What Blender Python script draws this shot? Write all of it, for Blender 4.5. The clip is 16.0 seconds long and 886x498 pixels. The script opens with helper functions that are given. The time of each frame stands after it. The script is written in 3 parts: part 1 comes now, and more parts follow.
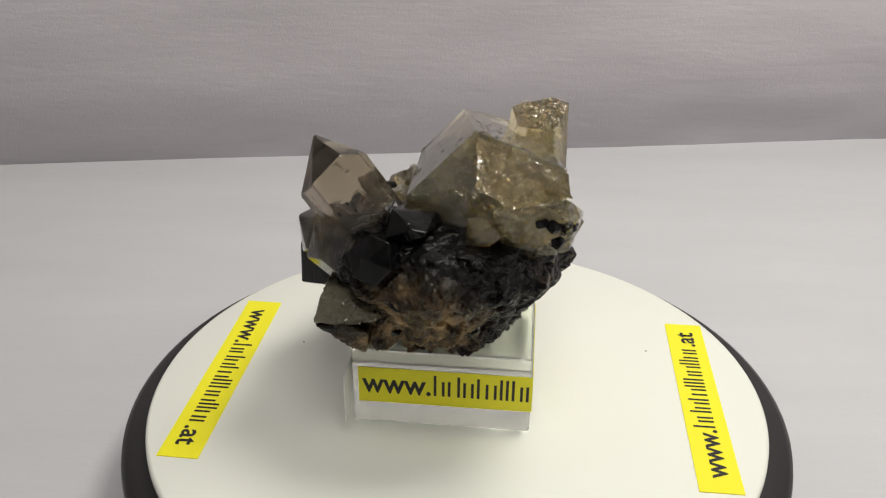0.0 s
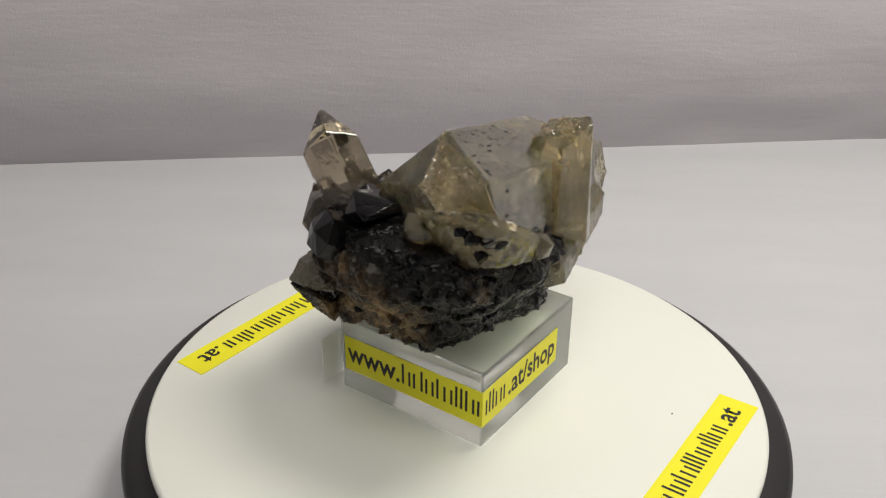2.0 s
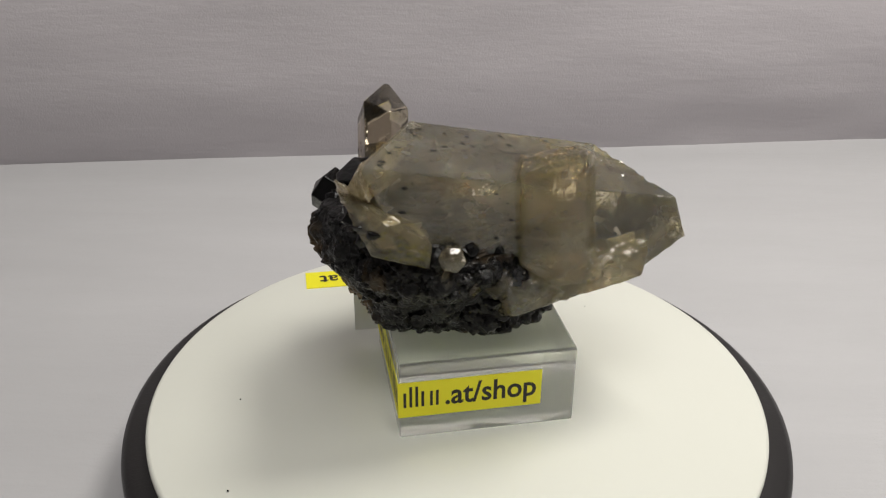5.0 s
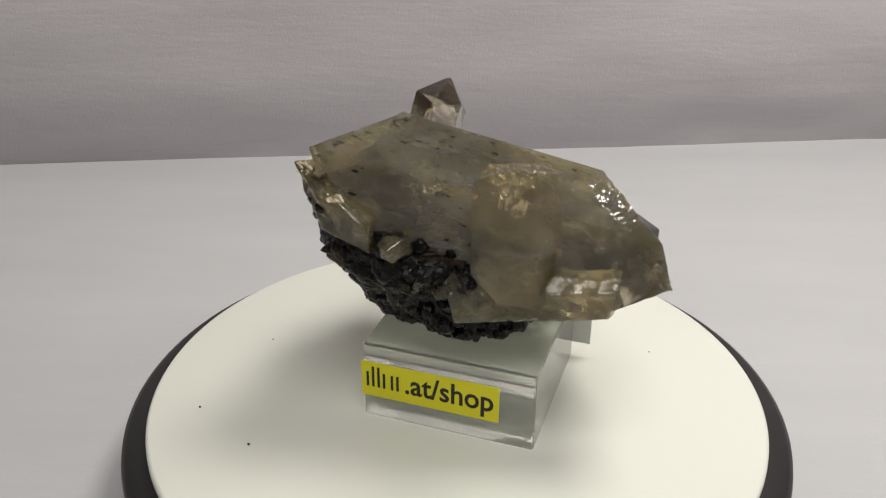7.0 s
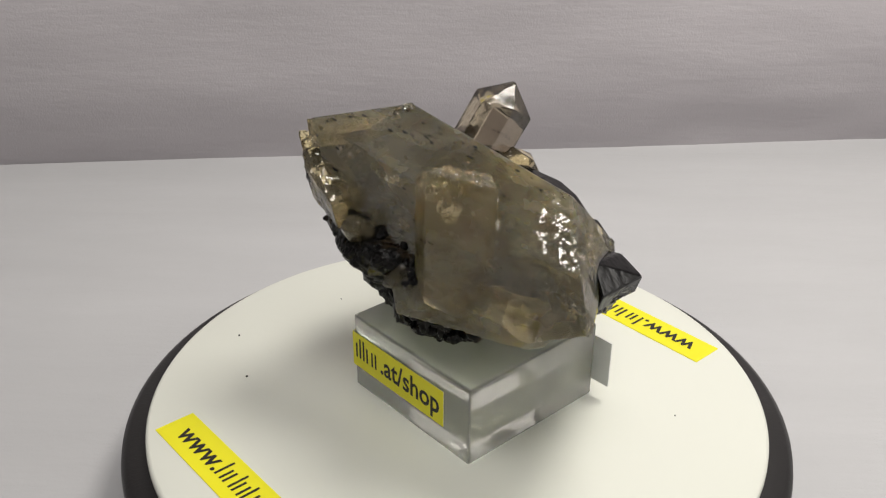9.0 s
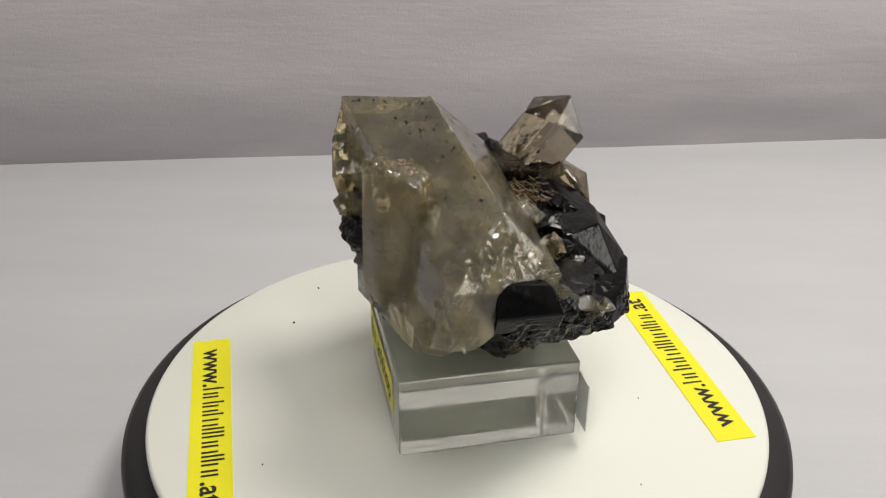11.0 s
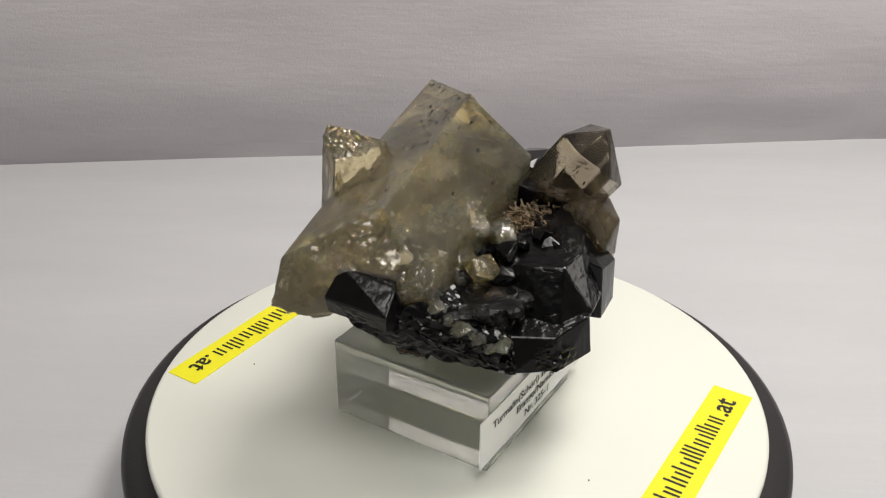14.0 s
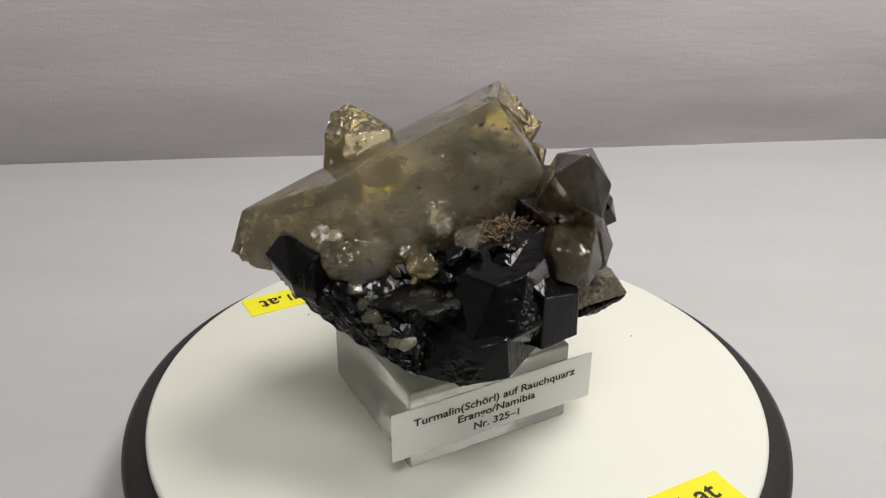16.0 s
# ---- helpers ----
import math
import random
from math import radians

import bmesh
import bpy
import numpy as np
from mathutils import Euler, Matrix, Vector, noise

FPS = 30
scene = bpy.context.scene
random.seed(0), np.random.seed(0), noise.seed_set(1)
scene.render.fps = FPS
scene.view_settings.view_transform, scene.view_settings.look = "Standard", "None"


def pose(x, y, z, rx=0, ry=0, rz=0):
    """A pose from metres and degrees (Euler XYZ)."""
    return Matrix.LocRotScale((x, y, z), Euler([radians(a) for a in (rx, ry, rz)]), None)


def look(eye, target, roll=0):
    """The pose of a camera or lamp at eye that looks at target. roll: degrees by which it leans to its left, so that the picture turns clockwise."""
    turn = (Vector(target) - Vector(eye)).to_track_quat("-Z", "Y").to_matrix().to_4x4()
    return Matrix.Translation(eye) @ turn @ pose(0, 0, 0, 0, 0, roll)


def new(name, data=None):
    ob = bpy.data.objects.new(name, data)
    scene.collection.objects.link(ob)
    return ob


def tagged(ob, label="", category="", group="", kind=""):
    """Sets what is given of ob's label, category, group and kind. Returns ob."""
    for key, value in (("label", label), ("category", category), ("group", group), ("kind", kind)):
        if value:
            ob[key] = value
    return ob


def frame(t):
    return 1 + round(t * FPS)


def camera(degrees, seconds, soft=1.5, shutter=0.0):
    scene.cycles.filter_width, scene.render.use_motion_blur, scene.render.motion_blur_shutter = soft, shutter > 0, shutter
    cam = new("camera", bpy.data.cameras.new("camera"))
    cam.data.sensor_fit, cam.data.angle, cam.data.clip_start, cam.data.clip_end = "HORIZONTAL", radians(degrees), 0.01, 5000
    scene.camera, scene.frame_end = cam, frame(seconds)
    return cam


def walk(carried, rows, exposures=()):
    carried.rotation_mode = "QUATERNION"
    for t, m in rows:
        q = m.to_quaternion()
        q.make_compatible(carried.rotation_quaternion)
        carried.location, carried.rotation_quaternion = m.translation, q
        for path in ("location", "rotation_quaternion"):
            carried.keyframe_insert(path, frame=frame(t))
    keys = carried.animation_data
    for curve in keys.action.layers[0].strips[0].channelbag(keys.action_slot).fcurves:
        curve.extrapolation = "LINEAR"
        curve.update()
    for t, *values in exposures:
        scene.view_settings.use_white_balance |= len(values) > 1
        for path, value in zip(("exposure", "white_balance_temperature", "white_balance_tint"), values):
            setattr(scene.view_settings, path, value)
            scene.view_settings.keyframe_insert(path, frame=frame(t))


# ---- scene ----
cam = camera(51.58, 16.0, 1.2)
EYE = (0.0, -0.2290, 0.1652)
AIM = (-0.0168, 0.8877, -0.4601)
VIEW = look(EYE, [EYE[i] + AIM[i] for i in range(3)], 0.37)
walk(cam, [(0.0, VIEW), (16.0, VIEW)], [(0.0, -0.10), (2.0, -0.15), (4.0, -0.22), (8.0, -0.12), (12.5, -0.10), (14.4, 0.03), (15.2, -0.08), (16.0, -0.12)])

FLOOR_Z = -0.030
RATE = 14.716            # turntable speed, degrees per second, clockwise from above


from mathutils.bvhtree import BVHTree

# ---- light ----
world = bpy.data.worlds.new("world")
scene.world = world
world.use_nodes = True
world.node_tree.nodes["Background"].inputs[0].default_value = (0.80, 0.88, 1.0, 1)
world.node_tree.nodes["Background"].inputs[1].default_value = 0.10


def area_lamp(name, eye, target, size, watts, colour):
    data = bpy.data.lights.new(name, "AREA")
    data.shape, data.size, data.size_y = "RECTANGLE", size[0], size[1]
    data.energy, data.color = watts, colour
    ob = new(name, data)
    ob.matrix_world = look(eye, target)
    return tagged(ob, "unseen soft white lamp panel", "lamp", kind="structure")


area_lamp("lamp_right", (0.195, 0.07, 0.56), (0.08, 0.03, 0.0), (0.18, 0.18), 2.28, (1.0, 0.955, 0.885))
# Unseen low panel, added on the right to make the acrylic block glow.
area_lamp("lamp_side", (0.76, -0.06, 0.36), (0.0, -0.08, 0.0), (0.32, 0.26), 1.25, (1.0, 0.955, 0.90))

# Added fill panel, high in front: lifts the card and the shadows; unseen.
area_lamp("lamp_fill", (0.10, -0.60, 1.45), (0.0, -0.05, 0.0), (0.7, 0.6), 10.2, (1.0, 0.97, 0.93))


# ---- materials ----
def material(name, colour, rough=0.5, **more):
    m = bpy.data.materials.new(name)
    m.use_nodes = True
    b = m.node_tree.nodes["Principled BSDF"]
    b.inputs["Base Color"].default_value = (*colour, 1)
    b.inputs["Roughness"].default_value = rough
    for key, value in more.items():
        b.inputs[key.replace("_", " ")].default_value = value
    return m


def node(m, kind, **values):
    n = m.node_tree.nodes.new(kind)
    for key, value in values.items():
        if key in n.inputs:
            n.inputs[key].default_value = value
    return n


def wire(m, a, out, b, inp):
    m.node_tree.links.new(a.outputs[out], b.inputs[inp])


def noise_of(m, scale, detail=4.0, rough=0.6, stretch=(1, 1, 1)):
    co = node(m, "ShaderNodeTexCoord")
    mp = node(m, "ShaderNodeMapping")
    mp.inputs["Scale"].default_value = stretch
    n = node(m, "ShaderNodeTexNoise", Scale=scale, Detail=detail, Roughness=rough)
    wire(m, co, "Object", mp, "Vector")
    wire(m, mp, "Vector", n, "Vector")
    return n


def ramp(m, src, out, stops):
    r = node(m, "ShaderNodeValToRGB")
    e = r.color_ramp.elements
    while len(e) < len(stops):
        e.new(0.5)
    for i, (at, c) in enumerate(stops):
        e[i].position, e[i].color = at, (*c, 1)
    wire(m, src, out, r, "Fac")
    return r


def mix(m, fac, a, b, mode="MIX"):
    x = node(m, "ShaderNodeMix")
    x.data_type, x.blend_type = "RGBA", mode
    for slot, v in ((0, fac), (6, a), (7, b)):
        if isinstance(v, (int, float)):
            x.inputs[slot].default_value = v
        elif isinstance(v, tuple):
            x.inputs[slot].default_value = (*v, 1)
        else:
            m.node_tree.links.new(v, x.inputs[slot])
    return x.outputs[2]


def shader(m):
    return m.node_tree.nodes["Principled BSDF"]


def colour_in(m, socket):
    m.node_tree.links.new(socket, shader(m).inputs["Base Color"])


def bump(m, layers, distance):
    """layers: (node, output, strength) from coarse to fine."""
    last = None
    for n, out, strength in layers:
        b = node(m, "ShaderNodeBump", Strength=strength, Distance=distance)
        wire(m, n, out, b, "Height")
        if last:
            wire(m, last, "Normal", b, "Normal")
        last = b
    wire(m, last, "Normal", shader(m), "Normal")


def make_cloth(name, colour):
    m = material(name, colour, 0.95)
    big = noise_of(m, 9.0, 3.0, 0.5, (0.35, 1.0, 1.0))
    streak = noise_of(m, 26.0, 5.0, 0.62, (0.22, 1.0, 1.0))
    fine = noise_of(m, 900.0, 2.0, 0.7)
    low = ramp(m, streak, "Fac", [(0.30, tuple(c * 0.93 for c in colour)), (0.70, colour)])
    colour_in(m, low.outputs[0])
    bump(m, [(big, "Fac", 0.40), (streak, "Fac", 0.46), (fine, "Fac", 0.08)], 0.004)
    return m


def make_quartz(name, tint, cloud, rough, trans, milk=0.0):
    """Smoky quartz: warm and dark zones of growth, cloudy veils, faint growth lines on the faces."""
    m = material(name, tint, rough, IOR=1.54, Subsurface_Weight=milk, Subsurface_Radius=(1.0, 0.85, 0.55), Subsurface_Scale=0.010)
    zone = noise_of(m, 24.0, 2.0, 0.45)
    veil = noise_of(m, 120.0, 5.0, 0.62, (1.0, 0.55, 1.0))
    fine = noise_of(m, 420.0, 4.0, 0.7)
    line = noise_of(m, 260.0, 3.0, 0.6, (1.0, 0.05, 1.0))
    deep = tuple(c * k for c, k in zip(cloud, (0.93, 0.92, 0.90)))
    warm = tuple(min(0.96, c * k) for c, k in zip(tint, (1.10, 1.03, 0.90)))
    c = ramp(m, zone, "Fac", [(0.30, warm), (0.46, tint), (0.62, cloud), (0.78, deep)])
    grain = ramp(m, veil, "Fac", [(0.32, (0.94, 0.935, 0.92)), (0.62, (1, 1, 1))])
    colour_in(m, mix(m, 1.0, c.outputs[0], grain.outputs[0], "MULTIPLY"))
    t = ramp(m, veil, "Fac", [(0.42, (trans,) * 3), (0.76, (trans * 0.86,) * 3)])
    wire(m, t, "Color", shader(m), "Transmission Weight")
    r = ramp(m, fine, "Fac", [(0.35, (rough * 0.6,) * 3), (0.7, (rough * 1.6,) * 3)])
    wire(m, r, "Color", shader(m), "Roughness")
    bump(m, [(zone, "Fac", 0.04), (line, "Fac", 0.03), (fine, "Fac", 0.03)], 0.0010)
    return m


def make_fracture(name, a, b, trans):
    m = material(name, a, 0.07, IOR=1.54)
    n = noise_of(m, 150.0, 5.0, 0.7)
    v = node(m, "ShaderNodeTexVoronoi", Scale=330.0)
    wire(m, node(m, "ShaderNodeTexCoord"), "Object", v, "Vector")
    c = ramp(m, n, "Fac", [(0.35, a), (0.65, b)])
    colour_in(m, c.outputs[0])
    shader(m).inputs["Transmission Weight"].default_value = trans
    bump(m, [(n, "Fac", 0.8), (v, "Distance", 0.7)], 0.0015)
    return m


def make_tourmaline(name, rough, striped):
    m = material(name, (0.003, 0.003, 0.003), rough, IOR=1.64, Specular_IOR_Level=0.19)
    fine = noise_of(m, 600.0, 5.0, 0.7)
    line = noise_of(m, 500.0, 3.0, 0.6, (1.0, 1.0, 0.06))
    c = ramp(m, fine, "Fac", [(0.35, (0.0012, 0.0012, 0.0014)), (0.75, (0.005, 0.005, 0.005))])
    colour_in(m, c.outputs[0])
    r = ramp(m, fine, "Fac", [(0.3, (rough * 0.6,) * 3), (0.75, (min(1, rough * 2.2),) * 3)])
    wire(m, r, "Color", shader(m), "Roughness")
    crack = node(m, "ShaderNodeTexVoronoi", Scale=75.0)
    crack.feature = "DISTANCE_TO_EDGE"
    bent = node(m, "ShaderNodeVectorMath")
    bent.operation = "MULTIPLY_ADD"
    wire(m, noise_of(m, 130.0, 3.0), "Color", bent, 0)
    bent.inputs[1].default_value = (0.010, 0.010, 0.010)
    flat = node(m, "ShaderNodeMapping")
    flat.inputs["Scale"].default_value = (0.55, 0.55, 1.0)
    wire(m, node(m, "ShaderNodeTexCoord"), "Object", bent, 2)
    wire(m, bent, 0, flat, "Vector")
    wire(m, flat, "Vector", crack, "Vector")
    gap = ramp(m, crack, "Distance", [(0.0, (0, 0, 0)), (0.025, (1, 1, 1))])
    bump(m, [(gap, "Color", 0.09), (line, "Fac", 0.30 * striped), (fine, "Fac", 0.05)], 0.0006)
    return m


def make_matrix(name):
    """Dark crystalline rock with brown iron stains in patches of their own."""
    m = material(name, (0.01, 0.01, 0.012), 0.3, IOR=1.55, Specular_IOR_Level=0.20)
    grain = noise_of(m, 330.0, 6.0, 0.75)
    patch = noise_of(m, 42.0, 4.0, 0.6)
    mica = noise_of(m, 160.0, 3.0, 0.6)
    dark = ramp(m, grain, "Fac", [(0.45, (0.002, 0.002, 0.0022)), (0.80, (0.011, 0.010, 0.008))])
    rust = ramp(m, grain, "Fac", [(0.3, (0.10, 0.055, 0.022)), (0.7, (0.55, 0.37, 0.18))])
    where = ramp(m, patch, "Fac", [(0.56, (0, 0, 0)), (0.66, (1, 1, 1))])
    spot = node(m, "ShaderNodeVectorMath")
    spot.operation = "DISTANCE"
    wire(m, node(m, "ShaderNodeTexCoord"), "Object", spot, 0)
    spot.inputs[1].default_value = (-0.011, -0.036, 0.037)
    near = ramp(m, spot, "Value", [(0.007, (0.80, 0.80, 0.80)), (0.023, (0, 0, 0))])
    both = node(m, "ShaderNodeMath")
    both.operation = "MULTIPLY"
    wire(m, near, "Color", both, 0)
    edge = ramp(m, mica, "Fac", [(0.4, (0.15, 0.15, 0.15)), (0.6, (1, 1, 1))])
    wire(m, edge, "Color", both, 1)
    total = node(m, "ShaderNodeMath")
    total.operation, total.use_clamp = "ADD", True
    half = node(m, "ShaderNodeMath")
    half.operation = "MULTIPLY"
    wire(m, where, "Color", half, 0)
    half.inputs[1].default_value = 0.16
    wire(m, both, 0, total, 0)
    wire(m, half, 0, total, 1)
    colour_in(m, mix(m, total.outputs[0], dark.outputs[0], rust.outputs[0]))
    r = ramp(m, mica, "Fac", [(0.35, (0.07, 0.07, 0.07)), (0.65, (0.42, 0.42, 0.42))])
    wire(m, r, "Color", shader(m), "Roughness")
    bump(m, [(mica, "Fac", 0.32), (grain, "Fac", 0.34)], 0.0013)
    return m


CLOTH_FLOOR = make_cloth("white_cloth", (0.540, 0.540, 0.552))
CLOTH_WALL = make_cloth("backdrop_cloth", (0.482, 0.456, 0.478))
ROOM = material("room_paint", (0.58, 0.565, 0.55), 0.9)
PLATE = material("white_plastic", (0.765, 0.78, 0.705), 0.35)
bump(PLATE, [(noise_of(PLATE, 300.0, 3.0), "Fac", 0.04)], 0.001)
BLACK = material("black_plastic", (0.012, 0.011, 0.011), 0.38)
bump(BLACK, [(noise_of(BLACK, 1500.0, 2.0), "Fac", 0.15)], 0.0005)
ACRYLIC = material("clear_acrylic", (0.935, 0.970, 0.875), 0.02, IOR=1.49, Transmission_Weight=0.84, Subsurface_Weight=1.0, Subsurface_Radius=(1.0, 1.0, 0.9), Subsurface_Scale=0.02)
YELLOW = material("yellow_tape", (0.86, 0.80, 0.012), 0.45)
BACKING = material("tape_backing", (0.62, 0.61, 0.48), 0.5)
PAPER = material("white_card", (0.78, 0.79, 0.78), 0.6)
INK = material("black_ink", (0.012, 0.011, 0.010), 0.55)
INK_CARD = material("card_ink", (0.012, 0.012, 0.014), 0.6)
SMOKY = make_quartz("smoky_quartz", (0.79, 0.725, 0.53), (0.68, 0.62, 0.45), 0.055, 0.92, 1.0)
CLEAR = make_quartz("pale_smoky_quartz", (0.64, 0.56, 0.45), (0.43, 0.36, 0.26), 0.025, 0.985)
HONEY = make_quartz("honey_quartz", (0.90, 0.79, 0.52), (0.80, 0.66, 0.42), 0.05, 0.96, 1.0)
AMBER = make_quartz("amber_quartz", (0.88, 0.77, 0.50), (0.72, 0.58, 0.36), 0.03, 0.97)
FRACTURE = make_fracture("broken_quartz", (0.93, 0.86, 0.64), (0.84, 0.70, 0.43), 0.90)
ICE = make_fracture("white_fracture", (0.93, 0.91, 0.83), (0.88, 0.80, 0.62), 0.86)
SCHORL = make_tourmaline("black_tourmaline", 0.11, 1.0)
MATRIX = make_matrix("tourmaline_matrix")
CRUST = make_fracture("brown_crust", (0.22, 0.14, 0.07), (0.46, 0.34, 0.20), 0.0)
GREEN = make_quartz("grey_green_feldspar", (0.15, 0.135, 0.095), (0.25, 0.215, 0.15), 0.30, 0.25)
def make_film(name, colour, low, high, scale, top, metal, rough):
    """Thin healed crack inside a crystal: patchy; metal sets the mirror share of its pale colour."""
    m = material(name, colour, rough, Metallic=metal)
    n = noise_of(m, scale, 5.0, 0.65)
    a = ramp(m, n, "Fac", [(low, (0, 0, 0)), (high, (top,) * 3)])
    wire(m, a, "Color", shader(m), "Alpha")
    bump(m, [(noise_of(m, scale * 2.5, 4.0), "Fac", 0.9)], 0.0010)
    return m


# Pale, partly metallic colour stands in for mirror glints off air in cracks.
GLINT = make_film("air_crack_glint", (0.96, 0.91, 0.78), 0.44, 0.60, 300.0, 0.85, 0.3, 0.24)
VEIL = make_film("milky_veil", (0.78, 0.74, 0.60), 0.48, 0.75, 110.0, 0.5, 0.0, 0.5)
TWIG = make_fracture("brown_lattice", (0.04, 0.026, 0.012), (0.18, 0.12, 0.058), 0.0)
for rusty in (CRUST, TWIG):
    shader(rusty).inputs["Roughness"].default_value = 0.72
SPECK = material("dark_inclusion", (0.004, 0.0035, 0.003), 0.85)


# ---- mesh tools ----
def part(name, bm, mat, parent=None, label="", smooth=False):
    me = bpy.data.meshes.new(name)
    bm.to_mesh(me)
    bm.free()
    me.materials.append(mat)
    if smooth:
        for f in me.polygons:
            f.use_smooth = True
    ob = new(name, me)
    ob.parent = parent
    return tagged(ob, label)


def box(bm, lo, hi):
    v = [bm.verts.new((x, y, z)) for x in (lo[0], hi[0]) for y in (lo[1], hi[1]) for z in (lo[2], hi[2])]
    for f in ((0, 1, 3, 2), (4, 6, 7, 5), (0, 4, 5, 1), (2, 3, 7, 6), (0, 2, 6, 4), (1, 5, 7, 3)):
        bm.faces.new([v[i] for i in f])
    return bm


def bevelled(bm, width, segments=2):
    bmesh.ops.recalc_face_normals(bm, faces=bm.faces)
    bmesh.ops.bevel(bm, geom=bm.edges[:], offset=width, segments=segments, affect="EDGES", profile=0.5)
    return bm


def lathe(profile, steps=160):
    bm = bmesh.new()
    rings = []
    for r, z in profile:
        if r < 1e-6:
            rings.append([bm.verts.new((0, 0, z))])
        else:
            rings.append([bm.verts.new((r * math.cos(2 * math.pi * i / steps), r * math.sin(2 * math.pi * i / steps), z)) for i in range(steps)])
    for a, b in zip(rings, rings[1:]):
        for i in range(steps):
            j = (i + 1) % steps
            if len(a) == 1:
                bm.faces.new((a[0], b[i], b[j]))
            elif len(b) == 1:
                bm.faces.new((a[i], b[0], a[j]))
            else:
                bm.faces.new((a[i], b[i], b[j], a[j]))
    bmesh.ops.recalc_face_normals(bm, faces=bm.faces)
    return bm


def hull(points, edge=0.3):
    bm = bmesh.new()
    for q in points:
        bm.verts.new(q)
    got = bmesh.ops.convex_hull(bm, input=bm.verts[:])
    loose = [v for v in bm.verts if not v.link_faces]
    bmesh.ops.delete(bm, geom=loose, context="VERTS")
    bmesh.ops.dissolve_limit(bm, angle_limit=radians(4), verts=bm.verts[:], edges=bm.edges[:])
    bmesh.ops.recalc_face_normals(bm, faces=bm.faces)
    if edge:
        bmesh.ops.bevel(bm, geom=bm.edges[:], offset=edge, segments=1, affect="EDGES", clamp_overlap=True)
    bmesh.ops.triangulate(bm, faces=bm.faces[:])
    return bm


def finer(bm, length, rounds=6):
    for _ in range(rounds):
        long_edges = [e for e in bm.edges if e.calc_length() > length]
        if not long_edges:
            break
        bmesh.ops.subdivide_edges(bm, edges=long_edges, cuts=1)
        bmesh.ops.triangulate(bm, faces=[f for f in bm.faces if len(f.verts) > 3])
    return bm


def uneven(bm, amount, size, seed=0.0, chips=None):
    """Push the surface in and out by noise; chips: (centre, radius, depth) breaks the surface up round a place."""
    bm.normal_update()
    moves = []
    for v in bm.verts:
        q = v.co / size + Vector((seed, seed * 1.7, 0))
        d = amount * noise.fractal(q, 0.9, 2.0, 4)
        for centre, radius, depth in chips or ():
            near = max(0.0, 1 - (v.co - Vector(centre)).length / radius)
            if near > 0:
                cell = noise.voronoi(v.co / (radius * 0.28) + Vector((seed, 0, 0)))[0]
                d -= min(1.0, near * 2.0) * depth * (cell[1] - cell[0] + 0.5 * noise.noise(v.co / (radius * 0.15)))
        moves.append(v.normal * d)
    for v, d in zip(bm.verts, moves):
        v.co += d
    return bm


def to_metres(bm):
    bmesh.ops.scale(bm, vec=(0.001, 0.001, 0.001), verts=bm.verts)
    return bm


def axis_frame(a, b):
    d = (Vector(b) - Vector(a)).normalized()
    up = Vector((0, 0, 1)) if abs(d.z) < 0.8 else Vector((1, 0, 0))
    s = d.cross(up).normalized()
    return d, s, s.cross(d)


def ridged(a, b, ridges):
    """Crystal body in millimetres from axis ends a and b. Each ridge: angle, radius and shift along the axis at a, then at b."""
    d, s, v = axis_frame(a, b)
    out = []
    for t0, r0, s0, t1, r1, s1 in ridges:
        for c, t, r, k in ((a, t0, r0, s0), (b, t1, r1, s1)):
            t = radians(t)
            out.append(Vector(c) + d * k + (s * math.cos(t) + v * math.sin(t)) * r)
    return out


def hexagonal(a, b, r, tip, turn=0, flat=1.0, apex=(0, 0), root=1.0, uneven_tip=0.25):
    """Six-sided crystal from a to b (millimetres) with a pointed end of length tip; apex shifts the point sideways."""
    d, s, v = axis_frame(a, b)
    out = []
    for i in range(6):
        t = radians(60 * i + turn)
        w = s * math.cos(t) * r + v * math.sin(t) * r * flat
        out += [Vector(a) + w * root, Vector(b) - d * tip * (1 + uneven_tip * math.sin(2.3 * i + turn)) + w]
    out.append(Vector(b) + s * apex[0] + v * apex[1] + (s * math.cos(radians(turn + 30)) * r * 0.12))
    out.append(Vector(b) + s * apex[0] + v * apex[1] - (s * math.cos(radians(turn + 30)) * r * 0.12))
    return out


# ---- setting ----
def cloth_sheet(name, width, depth, nx, ny, place, amount, mat, label):
    bm = bmesh.new()
    grid = [[bm.verts.new((width * (i / nx - 0.5), depth * j / ny, 0)) for i in range(nx + 1)] for j in range(ny + 1)]
    for j in range(ny):
        for i in range(nx):
            bm.faces.new((grid[j][i], grid[j][i + 1], grid[j + 1][i + 1], grid[j + 1][i]))
    for v in bm.verts:
        q = Vector((v.co.x * 3.0 + v.co.y * 2.0, v.co.y * 14.0, 0.3))
        v.co.z += amount * noise.fractal(q, 1.0, 2.0, 4)
        v.co.z += amount * 0.30 * noise.fractal(Vector((v.co.x * 9.0 + v.co.y * 16.0, v.co.y * 40.0 - v.co.x * 11.0, 0.7)), 1.0, 2.0, 3)
        if amount:
            h = min(v.co.y, 0.08)
            v.co.z += 0.30 * h * (1 - h / 0.11) - 0.136 * (v.co.y - h)
    ob = part(name, bm, mat, None, label, True)
    ob.matrix_world = place
    return tagged(ob, label, "cloth", kind="structure")


